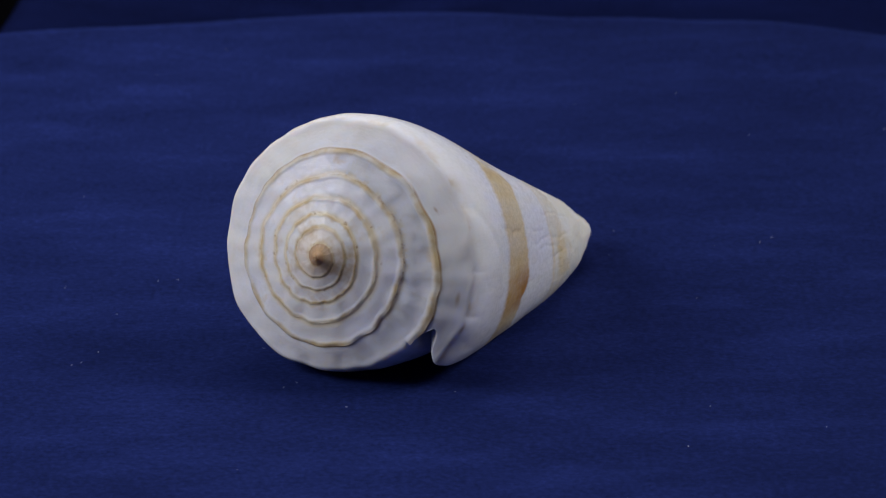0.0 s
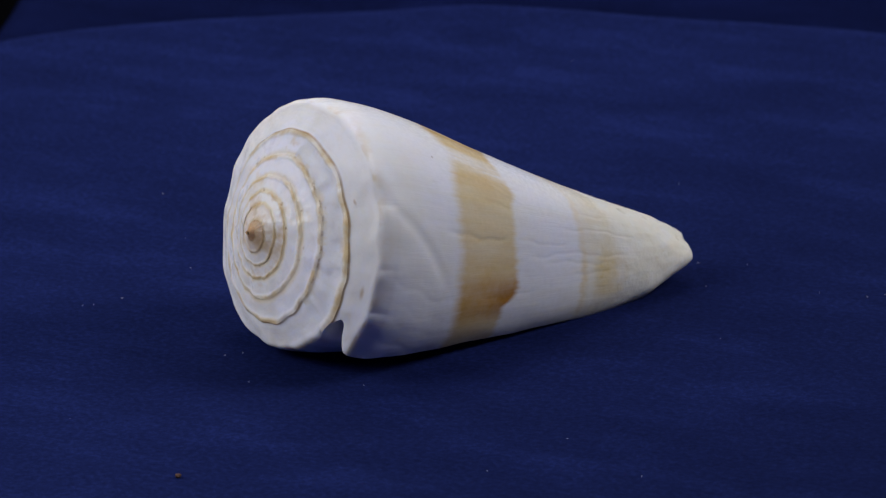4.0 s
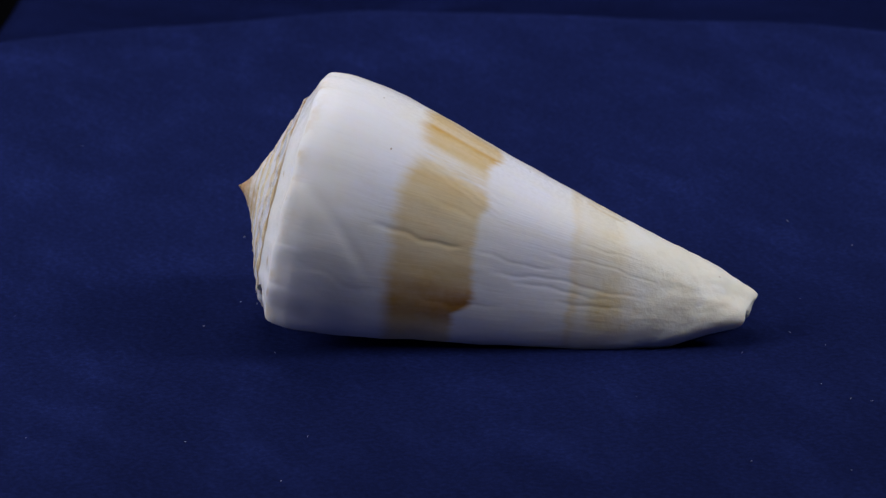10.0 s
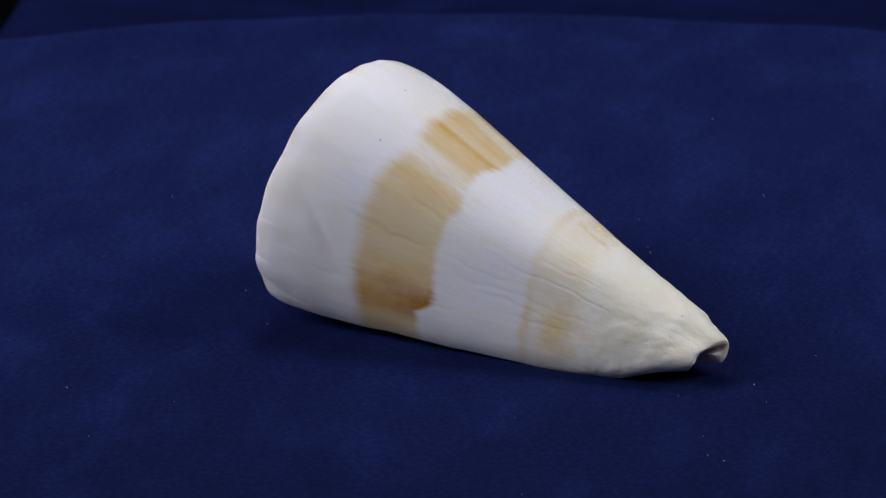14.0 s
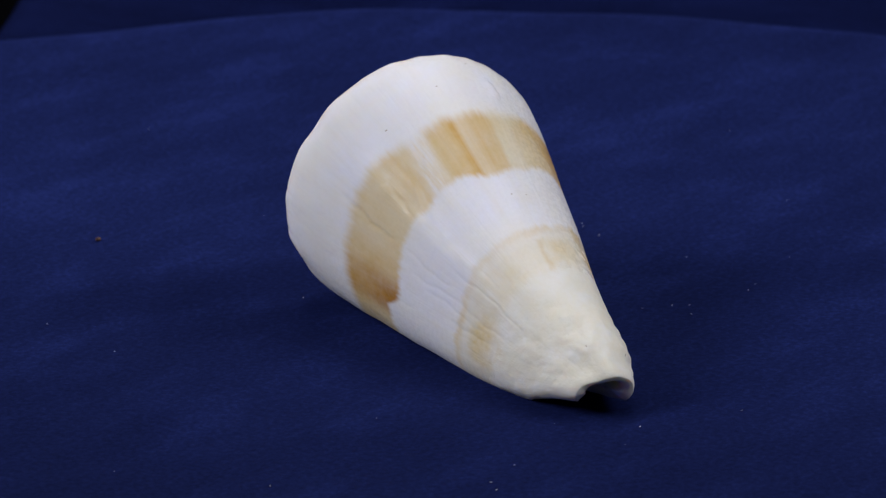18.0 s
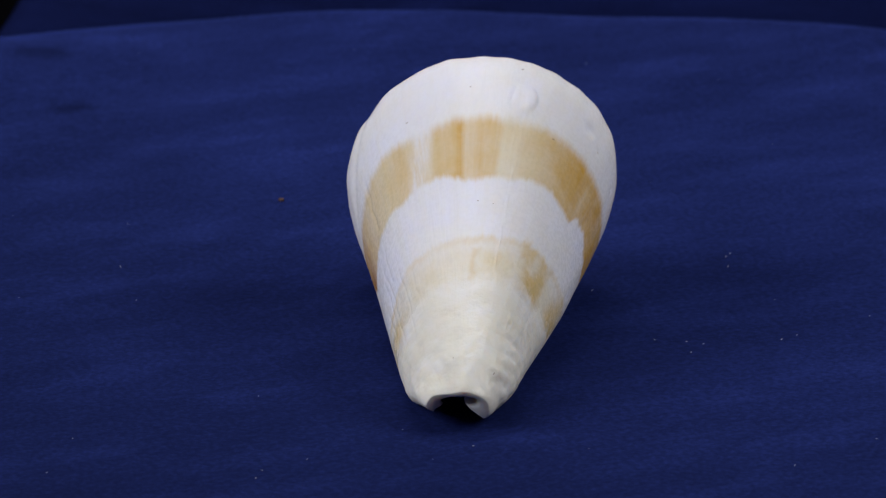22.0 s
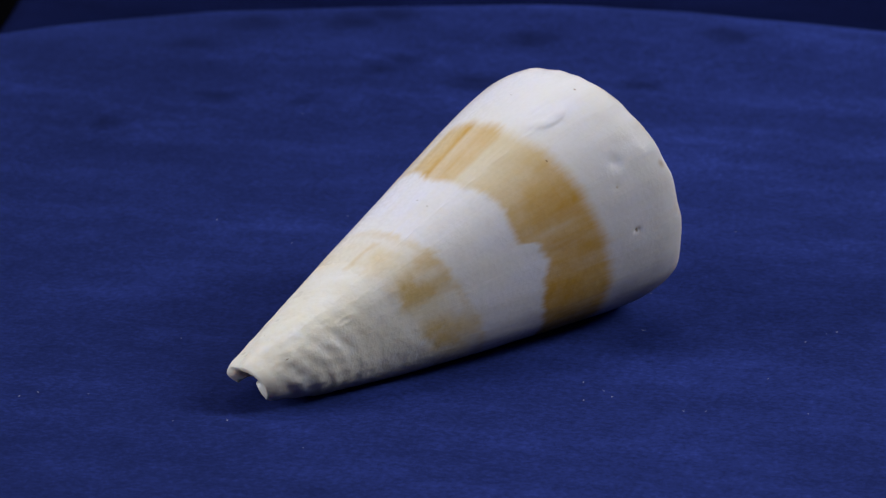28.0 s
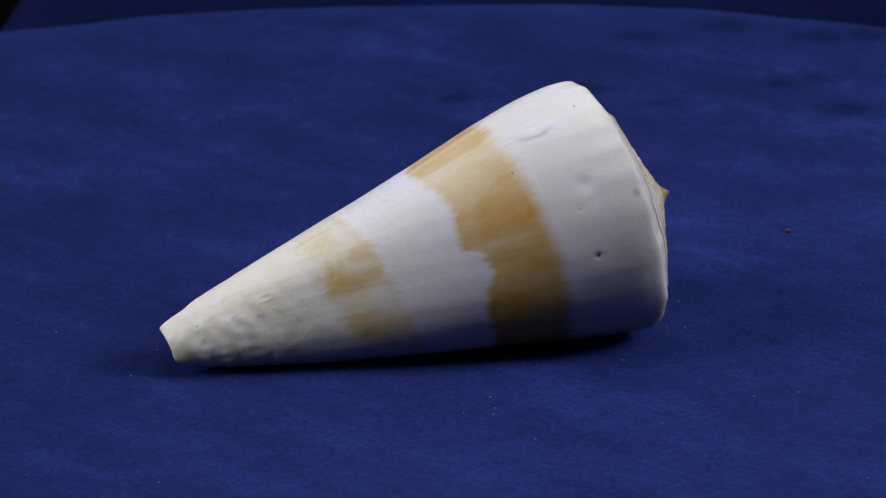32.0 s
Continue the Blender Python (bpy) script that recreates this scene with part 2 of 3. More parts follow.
        hot = ramp(nodes, links, u, [(0.893, 0.0), (0.922, 1.0), (0.95, 1.0), (0.97, 0.0)])
        hot = value(nodes, links, "MULTIPLY", hot, ramp(nodes, links, v, [(0.24, 0.25), (0.33, 0.55), (0.40, 1.0)]))
        tan = blend(nodes, links, value(nodes, links, "MULTIPLY", hot, 0.85), tan, (0.34, 0.155, 0.035))
        cream = nodes.new("ShaderNodeMapRange")
        cream.interpolation_type = "SMOOTHSTEP"
        cream.inputs[1].default_value, cream.inputs[2].default_value = -0.02, 0.20
        links.new(v2, cream.inputs[0])
        # pale yellowish sheets of growth on the white, strongest about the middle of the last turn
        sheet = value(nodes, links, "MULTIPLY", ramp(nodes, links, u, [(0.40, 0.45), (0.54, 0.75), (0.64, 0.65), (0.70, 0.25), (0.90, 0.35)]), ramp(nodes, links, daub.outputs[0], [(0.36, 0.15), (0.60, 0.8)]))
        col = blend(nodes, links, value(nodes, links, "MULTIPLY", sheet, 0.6), white, (0.735, 0.70, 0.60))
        col = blend(nodes, links, value(nodes, links, "MULTIPLY", cream.outputs[0], 0.85), col, (0.735, 0.70, 0.595))
        col = blend(nodes, links, value(nodes, links, "MULTIPLY", strip, 0.22), col, (0.66, 0.53, 0.27))
        col = blend(nodes, links, value(nodes, links, "MULTIPLY", value(nodes, links, "MULTIPLY", zone, deep2), streaky, clamp=True), col, (0.65, 0.51, 0.22))
        col = blend(nodes, links, value(nodes, links, "MULTIPLY", thin2, value(nodes, links, "MULTIPLY", deep2, 0.8)), col, (0.64, 0.46, 0.18))
        ub = value(nodes, links, "ADD", u, value(nodes, links, "MULTIPLY_ADD", broken.outputs[0], 0.035, -0.0175))
        vb = value(nodes, links, "ADD", v, value(nodes, links, "MULTIPLY_ADD", broken.outputs[0], 0.08, -0.04))
        for u0, u1, v0, v1, soft, deep in ((0.430, 0.507, 0.605, 0.675, 0.022, 0.80), (0.438, 0.472, 0.545, 0.615, 0.016, 0.62), (0.486, 0.522, 0.550, 0.600, 0.016, 0.60), (0.315, 0.385, 0.585, 0.655, 0.022, 0.75), (0.330, 0.372, 0.535, 0.590, 0.018, 0.50),
                                           (0.560, 0.600, 0.610, 0.650, 0.015, 0.25), (0.62, 0.635, 0.61, 0.69, 0.008, 0.35), (0.86, 0.95, 0.690, 0.770, 0.018, 0.35)):
            block = value(nodes, links, "MULTIPLY", window(nodes, links, ub, u0, u1, soft), window(nodes, links, vb, v0, v1, soft))
            col = blend(nodes, links, value(nodes, links, "MULTIPLY", block, deep), col, (0.60, 0.415, 0.135))
        worn_or_dim = value(nodes, links, "MULTIPLY", window(nodes, links, value(nodes, links, "MULTIPLY_ADD", v, -0.10, u), 0.676, 0.708, 0.010), ramp(nodes, links, fine.outputs[0], [(0.36, 1.0), (0.60, 0.35)]))
        band1 = value(nodes, links, "MULTIPLY", band1, value(nodes, links, "MULTIPLY_ADD", worn_or_dim, -0.78, 1.0))
        strength = value(nodes, links, "MULTIPLY", band1, value(nodes, links, "MULTIPLY", streaky, value(nodes, links, "MULTIPLY_ADD", deep1, 0.33, 0.66)), clamp=True)
        col = blend(nodes, links, strength, col, tan)
        mottle = noise_at(nodes, links, ob, 190.0, 4.0, 0.6)
        pale = value(nodes, links, "MULTIPLY", ramp(nodes, links, mottle.outputs[0], [(0.50, 0.0), (0.66, 0.55)]), value(nodes, links, "MULTIPLY_ADD", cream.outputs[0], 0.8, 0.2))
        col = blend(nodes, links, pale, col, (0.77, 0.765, 0.775))
        dull = value(nodes, links, "MULTIPLY", ramp(nodes, links, mottle.outputs[0], [(0.34, 0.30), (0.48, 0.0)]), value(nodes, links, "MULTIPLY_ADD", cream.outputs[0], 0.7, 0.3))
        col = blend(nodes, links, dull, col, (0.69, 0.63, 0.49))
        for pu, pv, pr in ((0.392, 0.126, 0.0026), (0.587, 0.055, 0.0018), (0.529, 0.234, 0.0018), (0.628, 0.47, 0.0014), (0.60, 0.475, 0.0012), (0.648, 0.135, 0.0012), (0.736, 0.183, 0.0016), (0.478, 0.935, 0.0030), (0.686, 0.915, 0.0022)):
            off = nodes.new("ShaderNodeVectorMath")
            off.operation = "DISTANCE"
            links.new(uv.outputs[0], off.inputs[0])
            off.inputs[1].default_value = (pu, pv, 0)
            spot = window(nodes, links, off.outputs["Value"], -1.0, pr, pr * 0.5)
            col = blend(nodes, links, value(nodes, links, "MULTIPLY", spot, 0.75), col, (0.22, 0.14, 0.07))
        for pu, pv, pr in ((0.915, -0.45, 0.010), (0.948, -0.06, 0.009), (0.80, -0.72, 0.006), (0.452, 0.014, 0.007), (0.453, 0.137, 0.0022)):
            off = nodes.new("ShaderNodeVectorMath")
            off.operation = "DISTANCE"
            flat = nodes.new("ShaderNodeMapping")
            flat.inputs["Scale"].default_value = (1.0, 0.12 if pv < 0 else 0.6, 1.0)
            links.new(uv.outputs[0], flat.inputs["Vector"])
            links.new(flat.outputs[0], off.inputs[0])
            off.inputs[1].default_value = (pu, pv * (0.12 if pv < 0 else 0.6), 0)
            spot = window(nodes, links, off.outputs["Value"], -1.0, pr * 0.6, pr * 0.6)
            col = blend(nodes, links, value(nodes, links, "MULTIPLY", spot, 0.6), col, (0.42, 0.29, 0.15))
        seam = window(nodes, links, v, -1.5, -0.955, 0.025)
        edge = window(nodes, links, v, -0.10, 0.012, 0.03)
        blot = noise_at(nodes, links, ob, 260.0, 3.0, 0.6)
        col = blend(nodes, links, value(nodes, links, "MULTIPLY", seam, ramp(nodes, links, blot.outputs[0], [(0.25, 0.25), (0.62, 0.9)])), col, (0.40, 0.25, 0.10))
        col = blend(nodes, links, value(nodes, links, "MULTIPLY", edge, ramp(nodes, links, blot.outputs[0], [(0.50, 0.0), (0.70, 0.55)])), col, (0.55, 0.42, 0.24))
    links.new(col, bsdf.inputs["Base Color"])
    rough = value(nodes, links, "MULTIPLY_ADD", patch.outputs[0], 0.14, 0.16)
    if spire:
        rough = value(nodes, links, "ADD", rough, 0.06)
    else:
        rough = value(nodes, links, "MULTIPLY_ADD", cream.outputs[0], 0.07, rough)
    links.new(rough, bsdf.inputs["Roughness"])
    scratch = noise_at(nodes, links, uv.outputs[0], 1.0, 2.0, 0.6, (380.0, 42.0, 1.0))
    speck = value(nodes, links, "MULTIPLY", ramp(nodes, links, grain.outputs[0], [(0.44, 0.12), (0.58, 1.0)]), ramp(nodes, links, scratch.outputs[0], [(0.38, 0.35), (0.58, 1.0)]))
    if not spire:
        speck = value(nodes, links, "MULTIPLY", speck, value(nodes, links, "MULTIPLY_ADD", window(nodes, links, v, 0.20, 2.0, 0.09), 0.72, 0.28))
        speck = value(nodes, links, "MULTIPLY", speck, ramp(nodes, links, u, [(0.54, 1.0), (0.62, 0.52)]))
    links.new(value(nodes, links, "MULTIPLY_ADD", speck, 0.46, 0.02), bsdf.inputs["Specular IOR Level"])
    bsdf.inputs["Subsurface Weight"].default_value = 0.4
    bsdf.inputs["Subsurface Radius"].default_value = (0.0030, 0.0024, 0.0018)
    bsdf.inputs["Subsurface Scale"].default_value = 1.0
    height = value(nodes, links, "MULTIPLY_ADD", lines.outputs[0], 0.040, value(nodes, links, "MULTIPLY", fine.outputs[0], 0.024))
    if not spire:
        height = value(nodes, links, "MULTIPLY", height, value(nodes, links, "MULTIPLY_ADD", cream.outputs[0], -0.65, 1.0))
    rub = value(nodes, links, "MULTIPLY", grain.outputs[0], ramp(nodes, links, patch.outputs[0], [(0.30, 0.25), (0.62, 1.0)]))
    if spire:
        height = value(nodes, links, "MULTIPLY_ADD", rub, 0.02, height)
    else:
        sandy = ramp(nodes, links, u, [(0.52, 1.0), (0.60, 0.12)])
        height = value(nodes, links, "MULTIPLY_ADD", value(nodes, links, "MULTIPLY", rub, sandy), 0.026, height)
        drawn = noise_at(nodes, links, uv.outputs[0], 1.0, 3.0, 0.6, (210.0, 11.0, 1.0))
        height = value(nodes, links, "MULTIPLY_ADD", drawn.outputs[0], 0.022, height)
    height = value(nodes, links, "MULTIPLY_ADD", patch.outputs[0], 0.045, height)
    if not spire:
        knob = noise_at(nodes, links, ob, 300.0, 4.0, 0.6)
        height = value(nodes, links, "MULTIPLY_ADD", value(nodes, links, "MULTIPLY", cream.outputs[0], knob.outputs[0]), 0.27, height)
    bump = nodes.new("ShaderNodeBump")
    bump.inputs["Strength"].default_value, bump.inputs["Distance"].default_value = 1.0, 0.001
    links.new(height, bump.inputs["Height"])
    links.new(bump.outputs[0], bsdf.inputs["Normal"])
    return m


def plain(name, a, b, scale, rough, gloss=0.5):
    m, nodes, links, bsdf = material(name)
    tc = nodes.new("ShaderNodeTexCoord")
    n = noise_at(nodes, links, tc.outputs["Object"], scale, 5.0, 0.6)
    links.new(blend(nodes, links, n.outputs[0], a, b), bsdf.inputs["Base Color"])
    bsdf.inputs["Roughness"].default_value = rough
    bsdf.inputs["Specular IOR Level"].default_value = gloss
    bump = nodes.new("ShaderNodeBump")
    bump.inputs["Strength"].default_value, bump.inputs["Distance"].default_value = 0.2, 0.002
    links.new(n.outputs[0], bump.inputs["Height"])
    links.new(bump.outputs[0], bsdf.inputs["Normal"])
    return m


NAP = (math.cos(radians(352)), math.sin(radians(352)))
PRESSED = [(84, -128, 4.2), (79, -145, 3.8), (63, -151, 3.2), (58, -158, 3.0), (50, -127, 3.2), (48, -133, 2.6), (33, -122, 3.4), (31, -151, 3.6), (71, -103, 2.6), (83, -84, 2.4), (128, -103, 3.2), (7, -129, 2.6), (0, -161, 4.0), (56, -105, 2.4)]
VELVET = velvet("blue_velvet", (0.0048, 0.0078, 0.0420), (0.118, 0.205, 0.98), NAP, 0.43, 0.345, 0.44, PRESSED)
BACK_VELVET = velvet("backdrop_velvet", (0.0036, 0.0062, 0.036), (0.16, 0.25, 0.95), (0.3, -1.0), 0.3, 0.04)
SHELL_BODY = shell_material("shell_body")
SHELL_SPIRE = shell_material("shell_spire", True)
# the unseen room's walls are tinted blue to cool the bounced light
WALL_PAINT = plain("wall_paint", (0.115, 0.125, 0.165), (0.15, 0.16, 0.205), 3.0, 0.9)
DARK_WOOD = plain("dark_table", (0.0015, 0.0015, 0.002), (0.003, 0.003, 0.004), 14.0, 0.95, 0.0)
BOARD = plain("platter_board", (0.10, 0.09, 0.08), (0.16, 0.14, 0.12), 20.0, 0.7)
LINT = plain("white_lint", (0.34, 0.35, 0.40), (0.50, 0.51, 0.57), 400.0, 0.9)
CRUMB = plain("brown_crumb", (0.055, 0.026, 0.018), (0.085, 0.04, 0.026), 400.0, 0.9)


# ---- building helpers ----
def mesh_from(name, verts, faces, mat, parent=None, label="", uvs=None, smooth=True, crisp=0):
    me = bpy.data.meshes.new(name)
    me.from_pydata([tuple(p) for p in verts], [], faces)
    if uvs is not None:
        layer = me.uv_layers.new(name="coil")
        idx = np.empty(len(me.loops), dtype=np.int32)
        me.loops.foreach_get("vertex_index", idx)
        layer.data.foreach_set("uv", np.asarray(uvs, dtype=np.float32)[idx].ravel())
    me.polygons.foreach_set("use_smooth", [smooth] * len(me.polygons))
    me.materials.append(mat)
    me.update()
    if crisp:
        me.set_sharp_from_angle(angle=radians(crisp))
    ob = new(name, me)
    if parent is not None:
        ob.parent = parent
    if label:
        tagged(ob, label)
    return ob


def grid_faces(rows, cols, start=0, flip=False):
    faces = []
    for i in range(rows - 1):
        for j in range(cols - 1):
            a = start + i * cols + j
            f = (a, a + 1, a + cols + 1, a + cols)
            faces.append(f[::-1] if flip else f)
    return faces


def box(name, x0, x1, y0, y1, z0, z1, mat, bevel=0.0, parent=None):
    bm = bmesh.new()
    bmesh.ops.create_cube(bm, size=1)
    for p in bm.verts:
        p.co = ((x0 + x1) / 2 + p.co.x * (x1 - x0), (y0 + y1) / 2 + p.co.y * (y1 - y0), (z0 + z1) / 2 + p.co.z * (z1 - z0))
    if bevel:
        bmesh.ops.bevel(bm, geom=bm.edges[:], offset=bevel, segments=3, affect="EDGES")
    me = bpy.data.meshes.new(name)
    bm.to_mesh(me)
    bm.free()
    me.materials.append(mat)
    ob = new(name, me)
    if parent is not None:
        ob.parent = parent
    return ob


# ---- the room, table and backdrop ----
def room():
    x, y0, y1, z0, z1, t = 1.7, -2.0, 1.5, -0.78, 1.95, 0.1
    for name, b in (("wall_north", (-x, x, y1, y1 + t, z0, z1)), ("wall_south", (-x, x, y0 - t, y0, z0, z1)),
                    ("wall_west", (-x - t, -x, y0 - t, y1 + t, z0, z1)), ("wall_east", (x, x + t, y0 - t, y1 + t, z0, z1)),
                    ("floor", (-x - t, x + t, y0 - t, y1 + t, z0 - t, z0)), ("ceiling", (-x - t, x + t, y0 - t, y1 + t, z1, z1 + t))):
        tagged(box(name, *b, WALL_PAINT), "plain painted surface of the dim room", kind="structure")


TABLE_Z = -0.034


def table():
    top = new("table")
    tagged(top, "dark wooden table under the blue cloth", "table")
    box("tabletop", -0.75, 0.75, -0.30, 0.62, TABLE_Z - 0.03, TABLE_Z, DARK_WOOD, 0.004, top)
    for sx in (-0.69, 0.69):
        for sy in (-0.24, 0.56):
            box("leg", sx - 0.03, sx + 0.03, sy - 0.03, sy + 0.03, -0.78, TABLE_Z - 0.03, DARK_WOOD, 0.004, top)


def backdrop():
    """Dark blue cloth that lies on the table behind the turntable and rises in folds against the wall side."""
    nx, ns = 160, 70
    verts = []
    for j in range(ns):
        s = j / (ns - 1)
        for i in range(nx):
            w = i / (nx - 1)
            x = -0.0855 + 0.83 * w
            run = 0.205 + 0.55 * s
            bend = 0.36
            if run < bend:
                y, z = run, 0.0
            else:
                k = min(1.0, (run - bend) / 0.06)
                y, z = bend + 0.03 * math.sin(k * math.pi / 2), max(0.0, run - bend - 0.02 * k) * 1.0
            fold = noise.noise(Vector((x * 9.0, run * 3.0, 0.4))) * 0.007 + noise.noise(Vector((x * 22.0, run * 5.0, 3.1))) * 0.003
            x += 0.05 * (run - 0.26) + 0.004 * noise.noise(Vector((run * 12, 0.5, 1.0))) * (1 - w)
            verts.append((x, y - fold * min(1.0, z * 10), TABLE_Z + 0.004 + z + max(0.0, fold + 0.003) * (1 - min(1.0, z * 10))))
    ob = mesh_from("backdrop", verts, grid_faces(ns, nx), BACK_VELVET)
    tagged(ob, "dark blue velvet backdrop cloth with soft folds", kind="structure")
    sol = ob.modifiers.new("thickness", "SOLIDIFY")
    sol.thickness, sol.offset = 0.0015, 0.0


# ---- what turns ----
DISC = 0.1785


def cloth_height(x, y):
    r, a = math.hypot(x, y), math.atan2(y, x)
    out = max(0.0, min(1.0, (r - 0.10) / 0.07))
    h = 0.0011 * noise.noise(Vector((x * 28, y * 28, 0.7))) * out + 0.0004 * noise.noise(Vector((x * 70, y * 70, 2.7))) * out
    h += 0.0019 * out * max(0.0, math.cos(a - radians(318))) ** 3
    return h


def cloth():
    """Velvet laid over the round platter; it hangs over the rim in shallow waves."""
    rings, seg = 90, 240
    verts = [(0, 0, 0)]
    for k in range(1, rings + 1):
        s = k / 72
        for i in range(seg):
            a = 2 * math.pi * i / seg
            rim = DISC * (1 + 0.006 * math.sin(a * 3 + 1) + 0.004 * math.sin(a * 7))
            if s <= 0.975:
                r = rim * s
                z = cloth_height(r * math.cos(a), r * math.sin(a))
            else:
                d = (s - 0.975) / 0.275
                z0 = cloth_height(rim * 0.975 * math.cos(a), rim * 0.975 * math.sin(a))
                bend = min(1.0, d / 0.22)
                r = rim * 0.975 + 0.0045 * math.sin(bend * math.pi / 2) + 0.003 * max(0, d - 0.22) * math.sin(a * 17)
                z = z0 - 0.0045 * (1 - math.cos(bend * math.pi / 2)) - 0.024 * max(0.0, (d - 0.22) / 0.78)
            verts.append((r * math.cos(a), r * math.sin(a), z))
    faces = [(0, 1 + i, 1 + (i + 1) % seg) for i in range(seg)]
    for k in range(rings - 1):
        for i in range(seg):
            a, b = 1 + k * seg + i, 1 + k * seg + (i + 1) % seg
            faces.append((a, a + seg, b + seg, b))
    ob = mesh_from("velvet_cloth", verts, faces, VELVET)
    return tagged(ob, "royal blue velvet cloth laid over a round turntable", "cloth")


def platter():
    ob = new("turntable")
    tagged(ob, "round turntable board hidden under the blue velvet cloth", "turntable")
    for name, r, z0, z1 in (("platter", 0.163, -0.014, -0.0035), ("turntable_base", 0.11, TABLE_Z, -0.0145)):
        bm = bmesh.new()
        bmesh.ops.create_cone(bm, segments=96, radius1=r, radius2=r, depth=z1 - z0, cap_ends=True)
        bmesh.ops.translate(bm, vec=(0, 0, (z0 + z1) / 2), verts=bm.verts)
        bmesh.ops.bevel(bm, geom=[e for e in bm.edges if len(e.link_faces) == 2 and e.calc_face_angle() > 1], offset=0.002, segments=2, affect="EDGES")
        me = bpy.data.meshes.new(name)
        bm.to_mesh(me)
        bm.free()
        me.materials.append(BOARD)
        part = new(name, me)
        part.parent = ob
    return ob


def lint():
    """White specks and short fibres caught in the pile."""
    rnd = random.Random(4)
    spots = [(-41.7, 22.8), (47.0, 41.9), (68.8, 99.0), (-25.5, -7.2), (-22.3, -23.4), (-13.8, -31.4), (48.5, -40.1), (0.5, -25.6), (-16.0, 67.8),
             (-110.3, 26.0), (38.5, 38.5), (-30.3, 63.8), (45.2, 39.7), (30.3, -47.2), (-26.8, 18.6), (-23.3, 16.0), (17.3, 43.3), (-38.9, 23.5),
             (-25.2, 22.9), (-51.2, -13.8), (-50.0, -12.8), (-28.4, 20.5), (-48.0, -8.5), (-20.6, -21.5)]
    sizes = [0.40] * len(spots)
    for k in range(48):
        a, r = rnd.uniform(0, 6.283), 158 * math.sqrt(rnd.random())
        spots.append((r * math.cos(a), r * math.sin(a)))
        sizes.append(rnd.uniform(0.12, 0.30))
    verts, faces = [], []
    for (x, y), k in zip(spots, sizes):
        a = rnd.uniform(0, 6.283)
        ln, wd = rnd.uniform(0.16, 0.45) * k, rnd.uniform(0.09, 0.16) * k
        z = cloth_height(x / 1000, y / 1000) * 1000 + 0.10
        base = len(verts)
        for s in (-1, -0.3, 0.4, 1):
            cx, cy = x + math.cos(a) * ln * s, y + math.sin(a) * ln * s
            w = wd * (1.1 - abs(s)) + 0.02
            a += rnd.uniform(-0.4, 0.4)
            for p in range(4):
                b = p * math.pi / 2
                verts.append(((cx - math.sin(a) * w * math.cos(b)) / 1000, (cy + math.cos(a) * w * math.cos(b)) / 1000, (z + w * 0.7 * math.sin(b) + 0.1 * s * s) / 1000))
        for i in range(3):
            for p in range(4):
                q0, q1 = base + i * 4 + p, base + i * 4 + (p + 1) % 4
                faces.append((q0, q1, q1 + 4, q0 + 4))
        faces += [(base, base + 1, base + 2, base + 3), (base + 15, base + 14, base + 13, base + 12)]
    ob = mesh_from("lint", verts, faces, LINT)
    return tagged(ob, "tiny white lint specks on the blue velvet", "lint", kind="stuff")


def crumb():
    bm = bmesh.new()
    bmesh.ops.create_icosphere(bm, subdivisions=2, radius=0.00042)
    for p in bm.verts:
        p.co *= 1 + 0.35 * noise.noise(p.co * 4000)
        p.co.z *= 0.6
        p.co += Vector((-0.0033, -0.0668, 0.0003 + cloth_height(-0.0033, -0.0668)))
    me = bpy.data.meshes.new("crumb")
    bm.to_mesh(me)
    bm.free()
    me.materials.append(CRUMB)
    return tagged(new("crumb", me), "small rust-brown crumb on the blue velvet", "crumb")


# ---- the cone shell ----
def curve_at(xs, ys, x):
    """Smooth curve through the stations."""
    xs, ys = np.asarray(xs, float), np.asarray(ys, float)
    h, d = np.diff(xs), np.diff(ys) / np.diff(xs)
    m = np.zeros(len(xs))
    m[1:-1] = (d[:-1] * h[1:] + d[1:] * h[:-1]) / (h[1:] + h[:-1])
    m[0], m[-1] = d[0] + (d[0] - m[1]) * 0.5, d[-1] + (d[-1] - m[-2]) * 0.5
    i = np.clip(np.searchsorted(xs, x) - 1, 0, len(xs) - 2)
    s = (x - xs[i]) / h[i]
    return (2 * s**3 - 3 * s**2 + 1) * ys[i] + (s**3 - 2 * s**2 + s) * h[i] * m[i] + (3 * s**2 - 2 * s**3) * ys[i + 1] + (s**3 - s**2) * h[i] * m[i + 1]


def smooth_step(x):
    x = np.clip(x, 0, 1)
    return x * x * (3 - 2 * x)


def wave_factor(phi, v):
    f = 1.0
    for n, (c, s) in enumerate(WAVES):
        f = f + curve_at(WAVE_AT, c, v) * np.cos((n + 1) * phi) + curve_at(WAVE_AT, s, v) * np.sin((n + 1) * phi)
    return f


